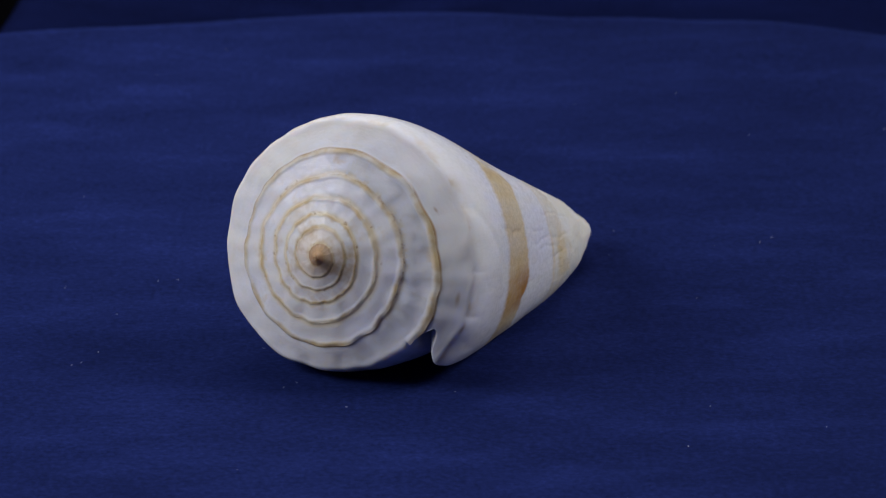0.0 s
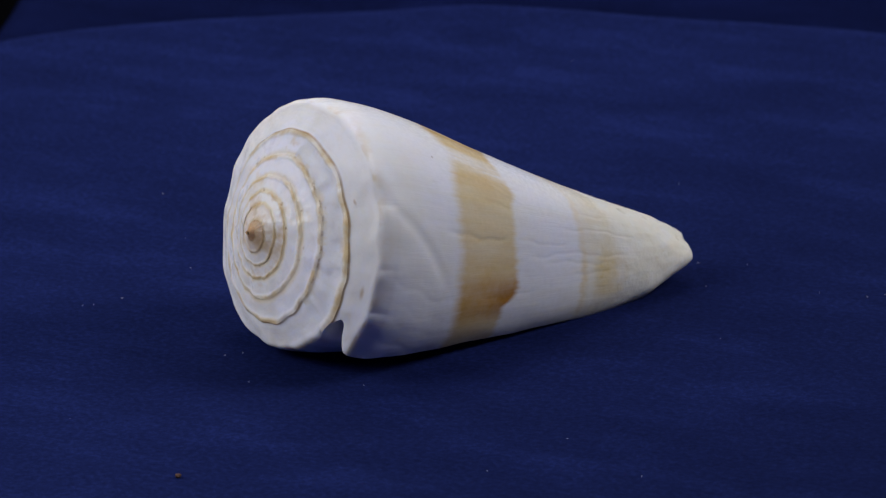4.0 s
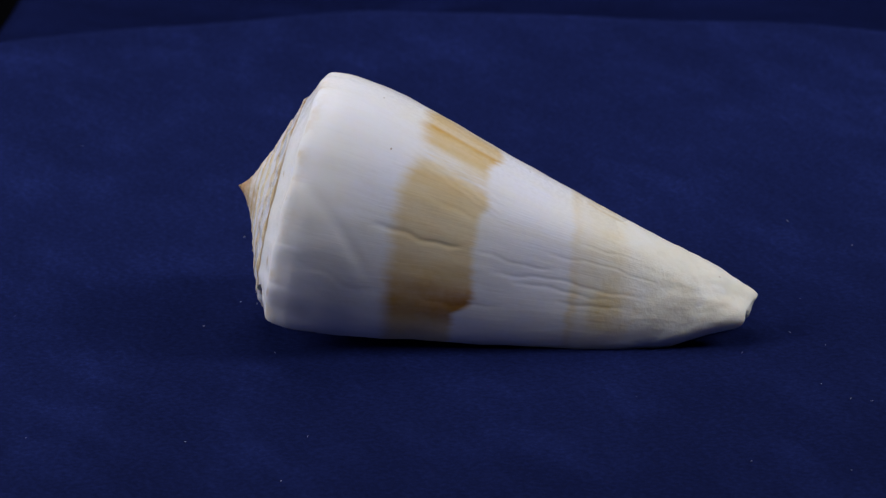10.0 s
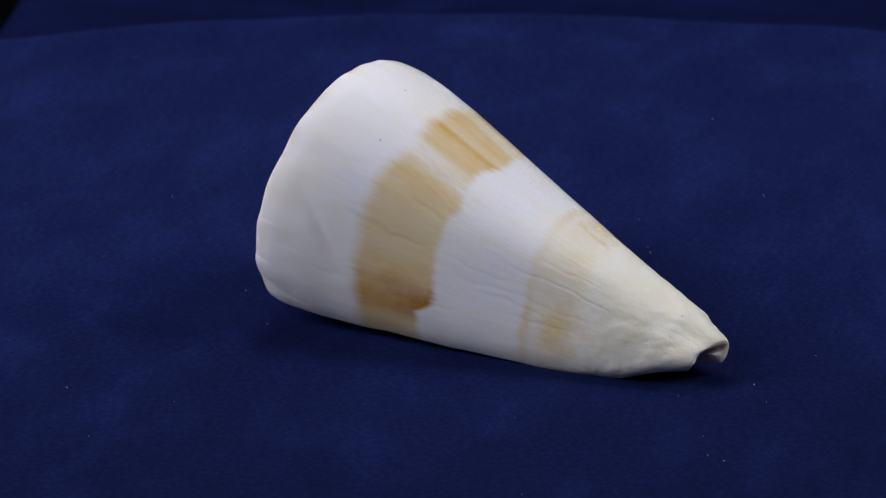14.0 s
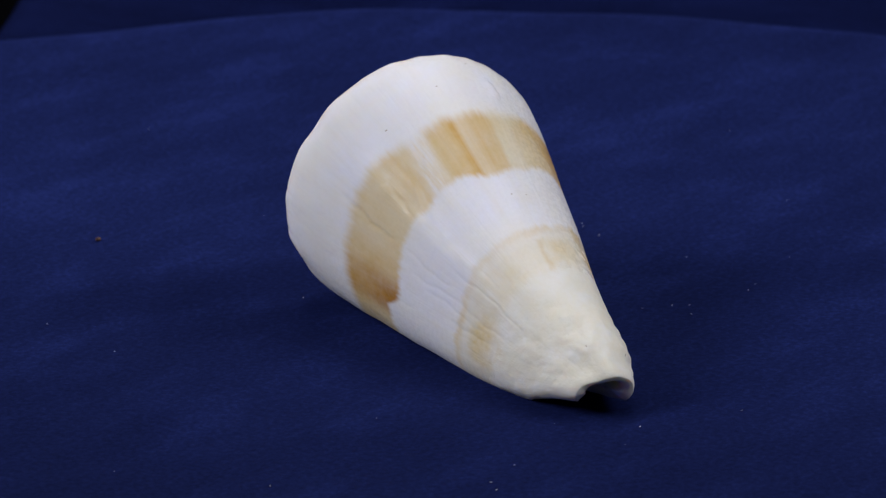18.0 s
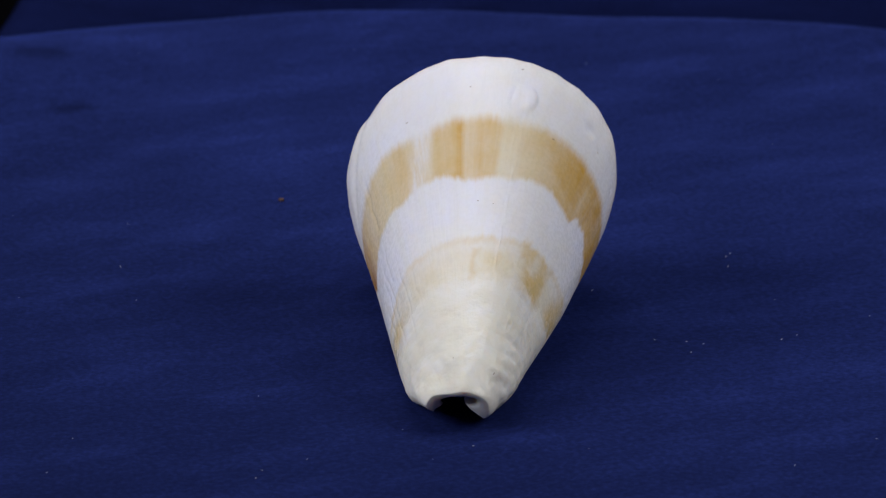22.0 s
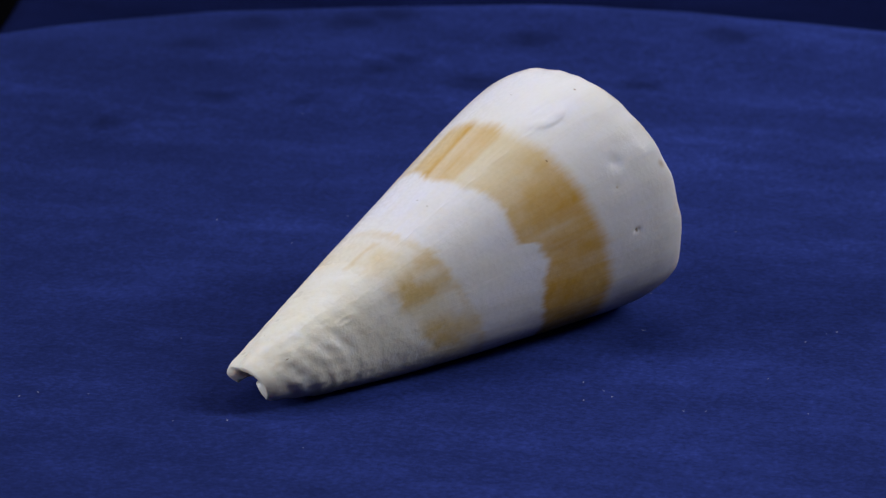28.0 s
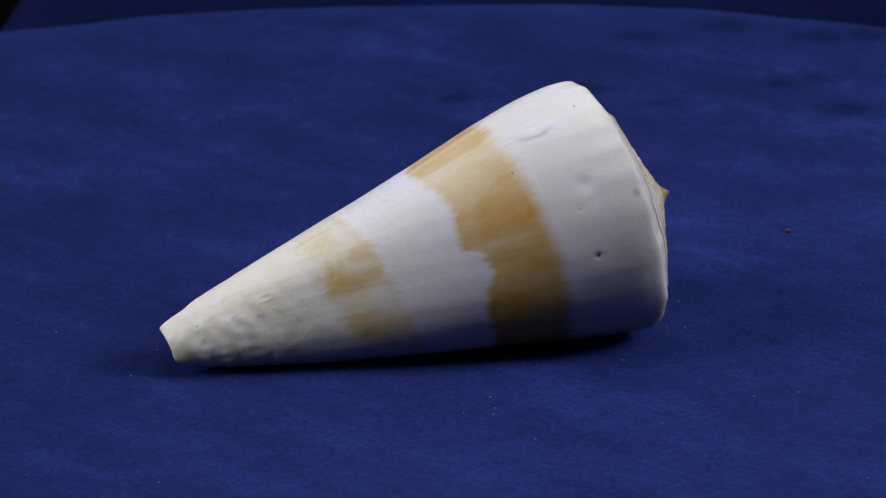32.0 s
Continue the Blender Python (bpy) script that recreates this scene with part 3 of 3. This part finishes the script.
def shoulder_line(u):
    """Radius and distance from the apex of the shoulder at turn u (1 at the lip, falling towards the apex)."""
    phi = LIP - 2 * np.pi * (1 - u)
    last = RADII[0] * np.exp(-GROWTH * (1 - np.maximum(u, 0.0))) * wave_factor(phi, 0.0)
    # the older whorls wind round a centre that lies a little beside the axis, all but the apex
    rho = np.exp(curve_at(COIL_AT, np.log(COIL_RADII), np.maximum(u, COIL_AT[0])) + 0.35 * np.minimum(u - COIL_AT[0], 0.0) + 0.55 * np.minimum(u + 4.6, 0.0))
    old = rho - 1.32 * np.sin(phi) * (1 - np.exp(np.minimum(u, 0) * 1.5)) * smooth_step(rho / 6.0)
    join = smooth_step((u + 0.22) / 0.22)
    last = last + 0.42 * np.exp(-((u - 0.31) / 0.09) ** 2)
    r = old + (last - old) * join
    inner = curve_at(COIL_WIDE, COIL_DEEP, rho) + 0.42 * np.cos(phi) * (rho / 15.0)
    start = curve_at(SHOULDER_AT, SHOULDER_DEEP, np.maximum(u, 0.0))
    a = inner + (start - inner) * join
    rag = 0.8 * np.sin(u * 2 * np.pi * 11.7 + 5 * np.sin(u * 7)) + 0.5 * np.sin(u * 2 * np.pi * 21.3 + 6 * np.sin(u * 11)) + 0.8 * np.sin(u * 2 * np.pi * 4.3 + 1)
    return r + 0.13 * rag * np.minimum(1.0, r / 9.0), a


def edge_notch(u):
    """Small chips in the shoulder's edge near the lip."""
    out = 0.0
    for notch, deep in ((0.812, 0.16), (0.884, 0.34), (0.934, 0.42)):
        d = notch - u
        out = out + deep * np.where(d > 0, np.exp(-np.abs(d) / 0.014), np.exp(-np.abs(d) / 0.004))
    return out


def to_world(a, r, phi):
    ex = Vector((math.cos(AXIS_DROP) * math.sin(AXIS_TURN), math.cos(AXIS_DROP) * math.cos(AXIS_TURN), math.sin(AXIS_DROP)))
    er = ex.cross(Vector((0, 0, 1))).normalized()
    ez = er.cross(ex)
    P = np.array(APEX) + a[..., None] * np.array(ex) + r[..., None] * (np.cos(phi)[..., None] * np.array(ez) + np.sin(phi)[..., None] * np.array(er))
    return P / 1000.0


def ramp_section(u, w):
    """The top of a whorl, from the suture at its inner side (w 0) to its outer edge (w 1)."""
    r0, a0 = shoulder_line(u - 1)
    r1, a1 = shoulder_line(u)
    wide = r1 - r0
    r = r0 + wide * w - edge_notch(u) * w**8
    meet = smooth_step((1 - w) / 0.07)
    hump = 0.030 * (w / 0.07) * np.exp(1 - w / 0.07) + 0.03 * np.sin(np.pi * w) - 0.030 * meet * np.exp(-((w - 0.89) / 0.085) ** 2)
    lump = 0.05 * smooth_step((u + 4.2) / 2.0) * np.sin(u * 2 * np.pi * 17 + 4 * np.sin(u * 5)) * w**2 * (1 - 0.5 * w) * meet + 0.012 * np.sin(u * 2 * np.pi * 5.3) * np.sin(np.pi * w)
    a = a0 + (a1 - a0) * w + wide * (hump + lump) * smooth_step((u + 6.3) / 0.9)
    P = to_world(a, r, LIP - 2 * np.pi * (1 - u)).reshape(-1, 3)
    knobs = np.array([noise.noise(Vector(p) * 230.0) + 0.6 * noise.noise(Vector(p) * 520.0) for p in P]).reshape(a.shape)
    return a + 0.17 * knobs * smooth_step((u + 5.0) / 2.0), r


def shell():
    thing = new("seashell")
    tagged(thing, "white cone seashell with tan bands lying on blue velvet", "seashell")
    # spire: one spiral ribbon
    turns = np.linspace(-6.6, 0.0, 1100)
    ws = np.linspace(0, 1, 26)
    U, Wd = np.meshgrid(turns, ws, indexing="ij")
    a, r = ramp_section(U, Wd)
    P = to_world(a, r, LIP - 2 * np.pi * (1 - U)).reshape(-1, 3)
    uv = np.stack([U.ravel(), Wd.ravel()], 1)
    cut = 300
    n = len(ws)
    spire = mesh_from("spire", P[(cut - 1) * n:], grid_faces(len(turns) - cut + 1, n, flip=True), SHELL_SPIRE, thing, "stepped cream spire with brownish sutures", uv[(cut - 1) * n:])
    tip = np.vstack([P[:cut * n], to_world(np.array([-0.5]), np.array([0.0]), np.array([0.0]))])
    faces = grid_faces(cut, n, flip=True) + [(cut * n, i, i + n) for i in range(0, n * 168, n)]
    mesh_from("apex", tip, faces, SHELL_SPIRE, spire, "pointed brown apex", np.vstack([uv[:cut * n], (-6.5, 0.5)]))

    # body whorl: the last ramp, the shoulder and the cone down to the tip
    us = np.linspace(-0.36, 1.0, 760)
    ws = np.linspace(0, 1, 30)[:-1]
    vs = np.concatenate([np.linspace(0, 0.1, 22), np.linspace(0.1, 0.98, 130)[1:], 0.98 + 0.02 * np.sin(np.linspace(0, 1, 12)[1:] * np.pi / 2)])
    U, Wd = np.meshgrid(us, ws, indexing="ij")
    # near the lip the ramp steps back towards the suture: the notch
    U = U - 0.038 * np.exp(-((Wd - 0.25) / 0.35) ** 2) * smooth_step((U - 0.70) / 0.3)
    ra, rr = ramp_section(U, Wd)
    U2, V2 = np.meshgrid(us, vs, indexing="ij")
    gap = 0.02 + 0.05 * V2 + 0.20 * V2**7
    U2 = U2 + smooth_step((V2 - 0.72) / 0.14) * (np.maximum(U2, gap) - U2)
    phi2 = LIP - 2 * np.pi * (1 - U2)
    sr, sa = shoulder_line(U2)
    tip_at = LENGTH + TIP_COS * np.cos(phi2) + TIP_SIN * np.sin(phi2)
    end = smooth_step((V2 - 0.90) / 0.10)
    tip_at = tip_at + end * (0.05 * np.sin(phi2 * 5 + 1) + 0.35 * smooth_step((U2 - 0.68) / 0.2) + 0.8 * np.exp(-((U2 - 0.30) / 0.10) ** 2) - 0.1 * np.exp(-((U2 - 0.62) / 0.16) ** 2) + 0.7 * np.exp(-((U2 - 0.94) / 0.05) ** 2))
    ba = sa + (tip_at - sa) * V2
    grow = 1 - (1 - np.exp(-GROWTH * (1 - U2))) * (1 - V2 * 0.6)
    br = grow * curve_at(STATIONS, RADII, V2) * wave_factor(phi2, V2)
    br *= 1 + (sr / (grow * RADII[0] * wave_factor(phi2, 0.0)) - 1) * np.exp(-V2 / 0.06)
    br -= edge_notch(U2) * np.exp(-V2 / 0.025)
    br += 0.62 * smooth_step((V2 - 0.52) / 0.42) * smooth_step((U2 - 0.82) / 0.17) * (1 - 0.5 * end)
    br += 0.3 * np.exp(-((U2 - 0.38) / 0.09) ** 2 - ((V2 - 0.89) / 0.05) ** 2) - 0.08 * np.exp(-((V2 - 0.955) / 0.025) ** 2)
    br -= 0.8 * np.exp(-((U2 - 0.91) / 0.055) ** 2 - ((V2 - 0.90) / 0.06) ** 2)
    # the inner edge of the mouth curls in under the lip
    hidden = smooth_step((gap - U2) / (0.05 + 0.05 * V2))
    br *= 1 - (0.10 + 0.30 * V2) * hidden
    ba -= (tip_at - sa) * 0.22 * smooth_step((gap + 0.015 - U2) / 0.05) * smooth_step((V2 - 0.5) / 0.5)
    # slanting cords near the tip, growth creases, an old scar and small pits
    ragged = 0.6 + 0.4 * np.sin(U2 * 61 + 9 * np.sin(V2 * 21)) * np.sin(V2 * 47 + 5 * np.sin(U2 * 19))
    cords = np.sin(2 * np.pi * (V2 * 27 - U2 * 1 + 0.25 * np.sin(U2 * 23 + V2 * 14))) * smooth_step((V2 - 0.74) / 0.1) * smooth_step((1.0 - V2) / 0.05)
    br += cords * ragged * (0.02 + 0.13 * smooth_step(1 - np.abs(U2 - 0.41) / 0.17))
    near_tip = smooth_step((V2 - 0.72) / 0.18)
    rough = to_world(ba, br, phi2).reshape(-1, 3)
    grit = np.array([noise.noise(Vector(p) * 420.0) + 0.5 * noise.noise(Vector(p) * 950.0) for p in rough]).reshape(br.shape)
    swell = np.array([noise.noise(Vector(p) * 130.0) for p in rough]).reshape(br.shape)
    br += grit * (0.008 + 0.16 * near_tip * smooth_step((1.0 - V2) / 0.05)) + 0.05 * swell
    br -= 0.22 * (1 - np.sqrt(np.clip(1 - ((V2 - 0.98) / 0.02).clip(0, 1) ** 2, 0, 1)))
    d = U2 - 0.803 - 0.30 * V2 - 0.9 * V2**2
    br += (-0.13 * np.exp(-(d / 0.010) ** 2) + 0.05 * np.exp(-((d - 0.022) / 0.016) ** 2)) * smooth_step((0.23 - V2) / 0.08)
    for at, deep in ((0.880, 0.035), (0.905, 0.015), (0.925, 0.015), (0.953, 0.035)):
        d = U2 - at - 0.32 * V2 + 0.5 * V2**2 - 0.003 * np.sin(V2 * 60 + at * 90)
        br -= deep * np.exp(-(d / 0.004) ** 2) * smooth_step((0.32 - V2) / 0.15)
    for at, v0, v1, deep in ((0.842, 0.17, 0.40, 0.11), (0.846, 0.40, 0.60, 0.05), (0.868, 0.44, 0.80, 0.05), (0.885, 0.50, 0.74, 0.05), (0.905, 0.60, 0.78, 0.05), (0.790, 0.28, 0.42, 0.045), (0.815, 0.55, 0.82, 0.05), (0.775, 0.60, 0.78, 0.035), (0.93, 0.30, 0.52, 0.04)):
        d = U2 - at - 0.004 * np.sin(V2 * 30 + at * 50) - 0.0015 * np.sin(V2 * 95 + at * 170)
        br -= deep * np.exp(-(d / 0.0035) ** 2) * smooth_step((V2 - v0) / 0.05) * smooth_step((v1 - V2) / 0.05)
    flap = 0.563 + 0.009 * ((V2 - 0.15) / 0.04) ** 2
    br += 0.20 * smooth_step((U2 - flap + 0.002) / 0.004) * smooth_step((flap + 0.022 - U2) / 0.018) * smooth_step(1.2 - np.abs(V2 - 0.158) / 0.05)
    br += (0.03 + 0.025 * np.sin(V2 * 70)) * np.exp(-((U2 - 0.575 - 0.0015 * np.sin(V2 * 85)) / 0.0022) ** 2) * smooth_step((V2 - 0.19) / 0.02) * smooth_step((0.68 - V2) / 0.05)
    br -= 0.05 * np.exp(-((U2 - 0.592 - 0.08 * (V2 - 0.12)) / 0.0022) ** 2) * smooth_step((V2 - 0.11) / 0.02) * smooth_step((0.19 - V2) / 0.02)
    for k, slant in ((0.640, 0.26), (0.652, 0.27), (0.664, 0.25), (0.684, 0.22)):
        br += 0.035 * np.exp(-((U2 - k - slant * V2 - 0.0015 * np.sin(V2 * 110 + k * 400)) / 0.0022) ** 2) * smooth_step((V2 - 0.20) / 0.04) * smooth_step((0.46 - V2) / 0.05)
    ring = np.hypot((U2 - 0.49) / 0.010, (V2 - 0.785) / 0.016)
    br += 0.06 * np.exp(-((ring - 1) / 0.5) ** 2) - 0.05 * np.exp(-(ring / 0.6) ** 2)
    for pu, pv, pr, depth in ((0.480, 0.112, 0.009, 0.28), (0.392, 0.126, 0.003, 0.35), (0.4535, 0.137, 0.004, 0.12), (0.564, 0.145, 0.008, 0.10)):
        br -= depth * np.exp(-(((U2 - pu) / pr) ** 2 + ((V2 - pv) / (pr * 1.6)) ** 2))
    lump = np.zeros_like(br)
    for ku, kv, ph in ((9, 5, 0.3), (17, 11, 1.7), (31, 17, 4.0), (55, 9, 2.2)):
        lump += np.sin(2 * np.pi * U2 * ku / 2 + ph + 2 * np.sin(V2 * kv)) * np.sin(V2 * kv + ph * 2)
    br *= 1 + 0.0009 * lump
    A = np.concatenate([ra, ba], 1)
    Rr = np.concatenate([rr, br], 1)
    k0, k1 = len(ws) - 6, len(ws) + 9          # round the shoulder
    for _ in range(20):
        for M in (A, Rr):
            M[:, k0:k1] += 0.5 * (0.5 * (M[:, k0 - 1:k1 - 1] + M[:, k0 + 1:k1 + 1]) - M[:, k0:k1])
    # the lip's edge: a little wavy, drawn back at the tip
    vfull = np.concatenate([-(1 - ws) * 0.1, vs])
    back = 0.055 * smooth_step((vfull - 0.84) / 0.16) + 0.0012 * np.sin(vfull * 23) + 0.0006 * np.sin(vfull * 61 + 1)
    Ufull = np.concatenate([U, U2], 1)
    Uend = Ufull - back[None] * smooth_step((Ufull - 0.70) / 0.3)
    phi = LIP - 2 * np.pi * (1 - Uend)
    outer = to_world(A, Rr, phi)
    cols = len(vfull)
    thick = 1.15 * smooth_step((1.003 - Ufull) / 0.03) + 0.25 + 0.2 * np.sin(Ufull * 60) * 0.2
    thick = thick * (1 + 0.12 * smooth_step((vfull[None] - 0.75) / 0.15) + 1.5 * smooth_step((vfull[None] - 0.80) / 0.18) * smooth_step((0.46 - Ufull) / 0.14) + 0.7 * smooth_step((vfull[None] - 0.80) / 0.18) * smooth_step((Ufull - 0.76) / 0.12)) * np.sqrt(np.clip(1.0004 - ((vfull[None] - 0.98) / 0.02).clip(0, 1) ** 2, 0, 1))
    inner_r = np.maximum(Rr - thick, 0.15)
    inner = to_world(A + thick * (vfull[None] < 0.06) * 0.8, inner_r, phi)
    vmark = np.concatenate([ws - 1, vs])
    uv = np.stack([Ufull.ravel(), np.repeat(vmark[None], len(us), 0).ravel()], 1)
    verts = np.vstack([outer.reshape(-1, 3), inner.reshape(-1, 3)])
    rows, half = len(us), len(us) * cols
    faces = grid_faces(rows, cols, flip=True) + grid_faces(rows, cols, half)
    for j in range(cols - 1):
        e = (rows - 1) * cols + j
        faces.append((e, e + 1, half + e + 1, half + e))
        faces.append((j + 1, j, half + j, half + j + 1))
    for i in range(rows - 1):
        e = i * cols + cols - 1
        faces.append((e + cols, e, half + e, half + e + cols))
    body = mesh_from("body_whorl", verts, faces, SHELL_BODY, thing, "", np.vstack([uv, uv]), crisp=75)
    return thing


room()
table()
backdrop()
CLOTH, PLATTER, LINTS, CRUMB_ON = cloth(), platter(), lint(), crumb()
SEASHELL = shell()


def motions():
    steps = [k * 0.2 for k in range(int(SECONDS / 0.2) + 1)]
    for thing in (CLOTH, PLATTER, LINTS, CRUMB_ON, SEASHELL):
        walk(thing, [(t, pose(0, 0, 0, 0, 0, TURN * t)) for t in steps])


motions()
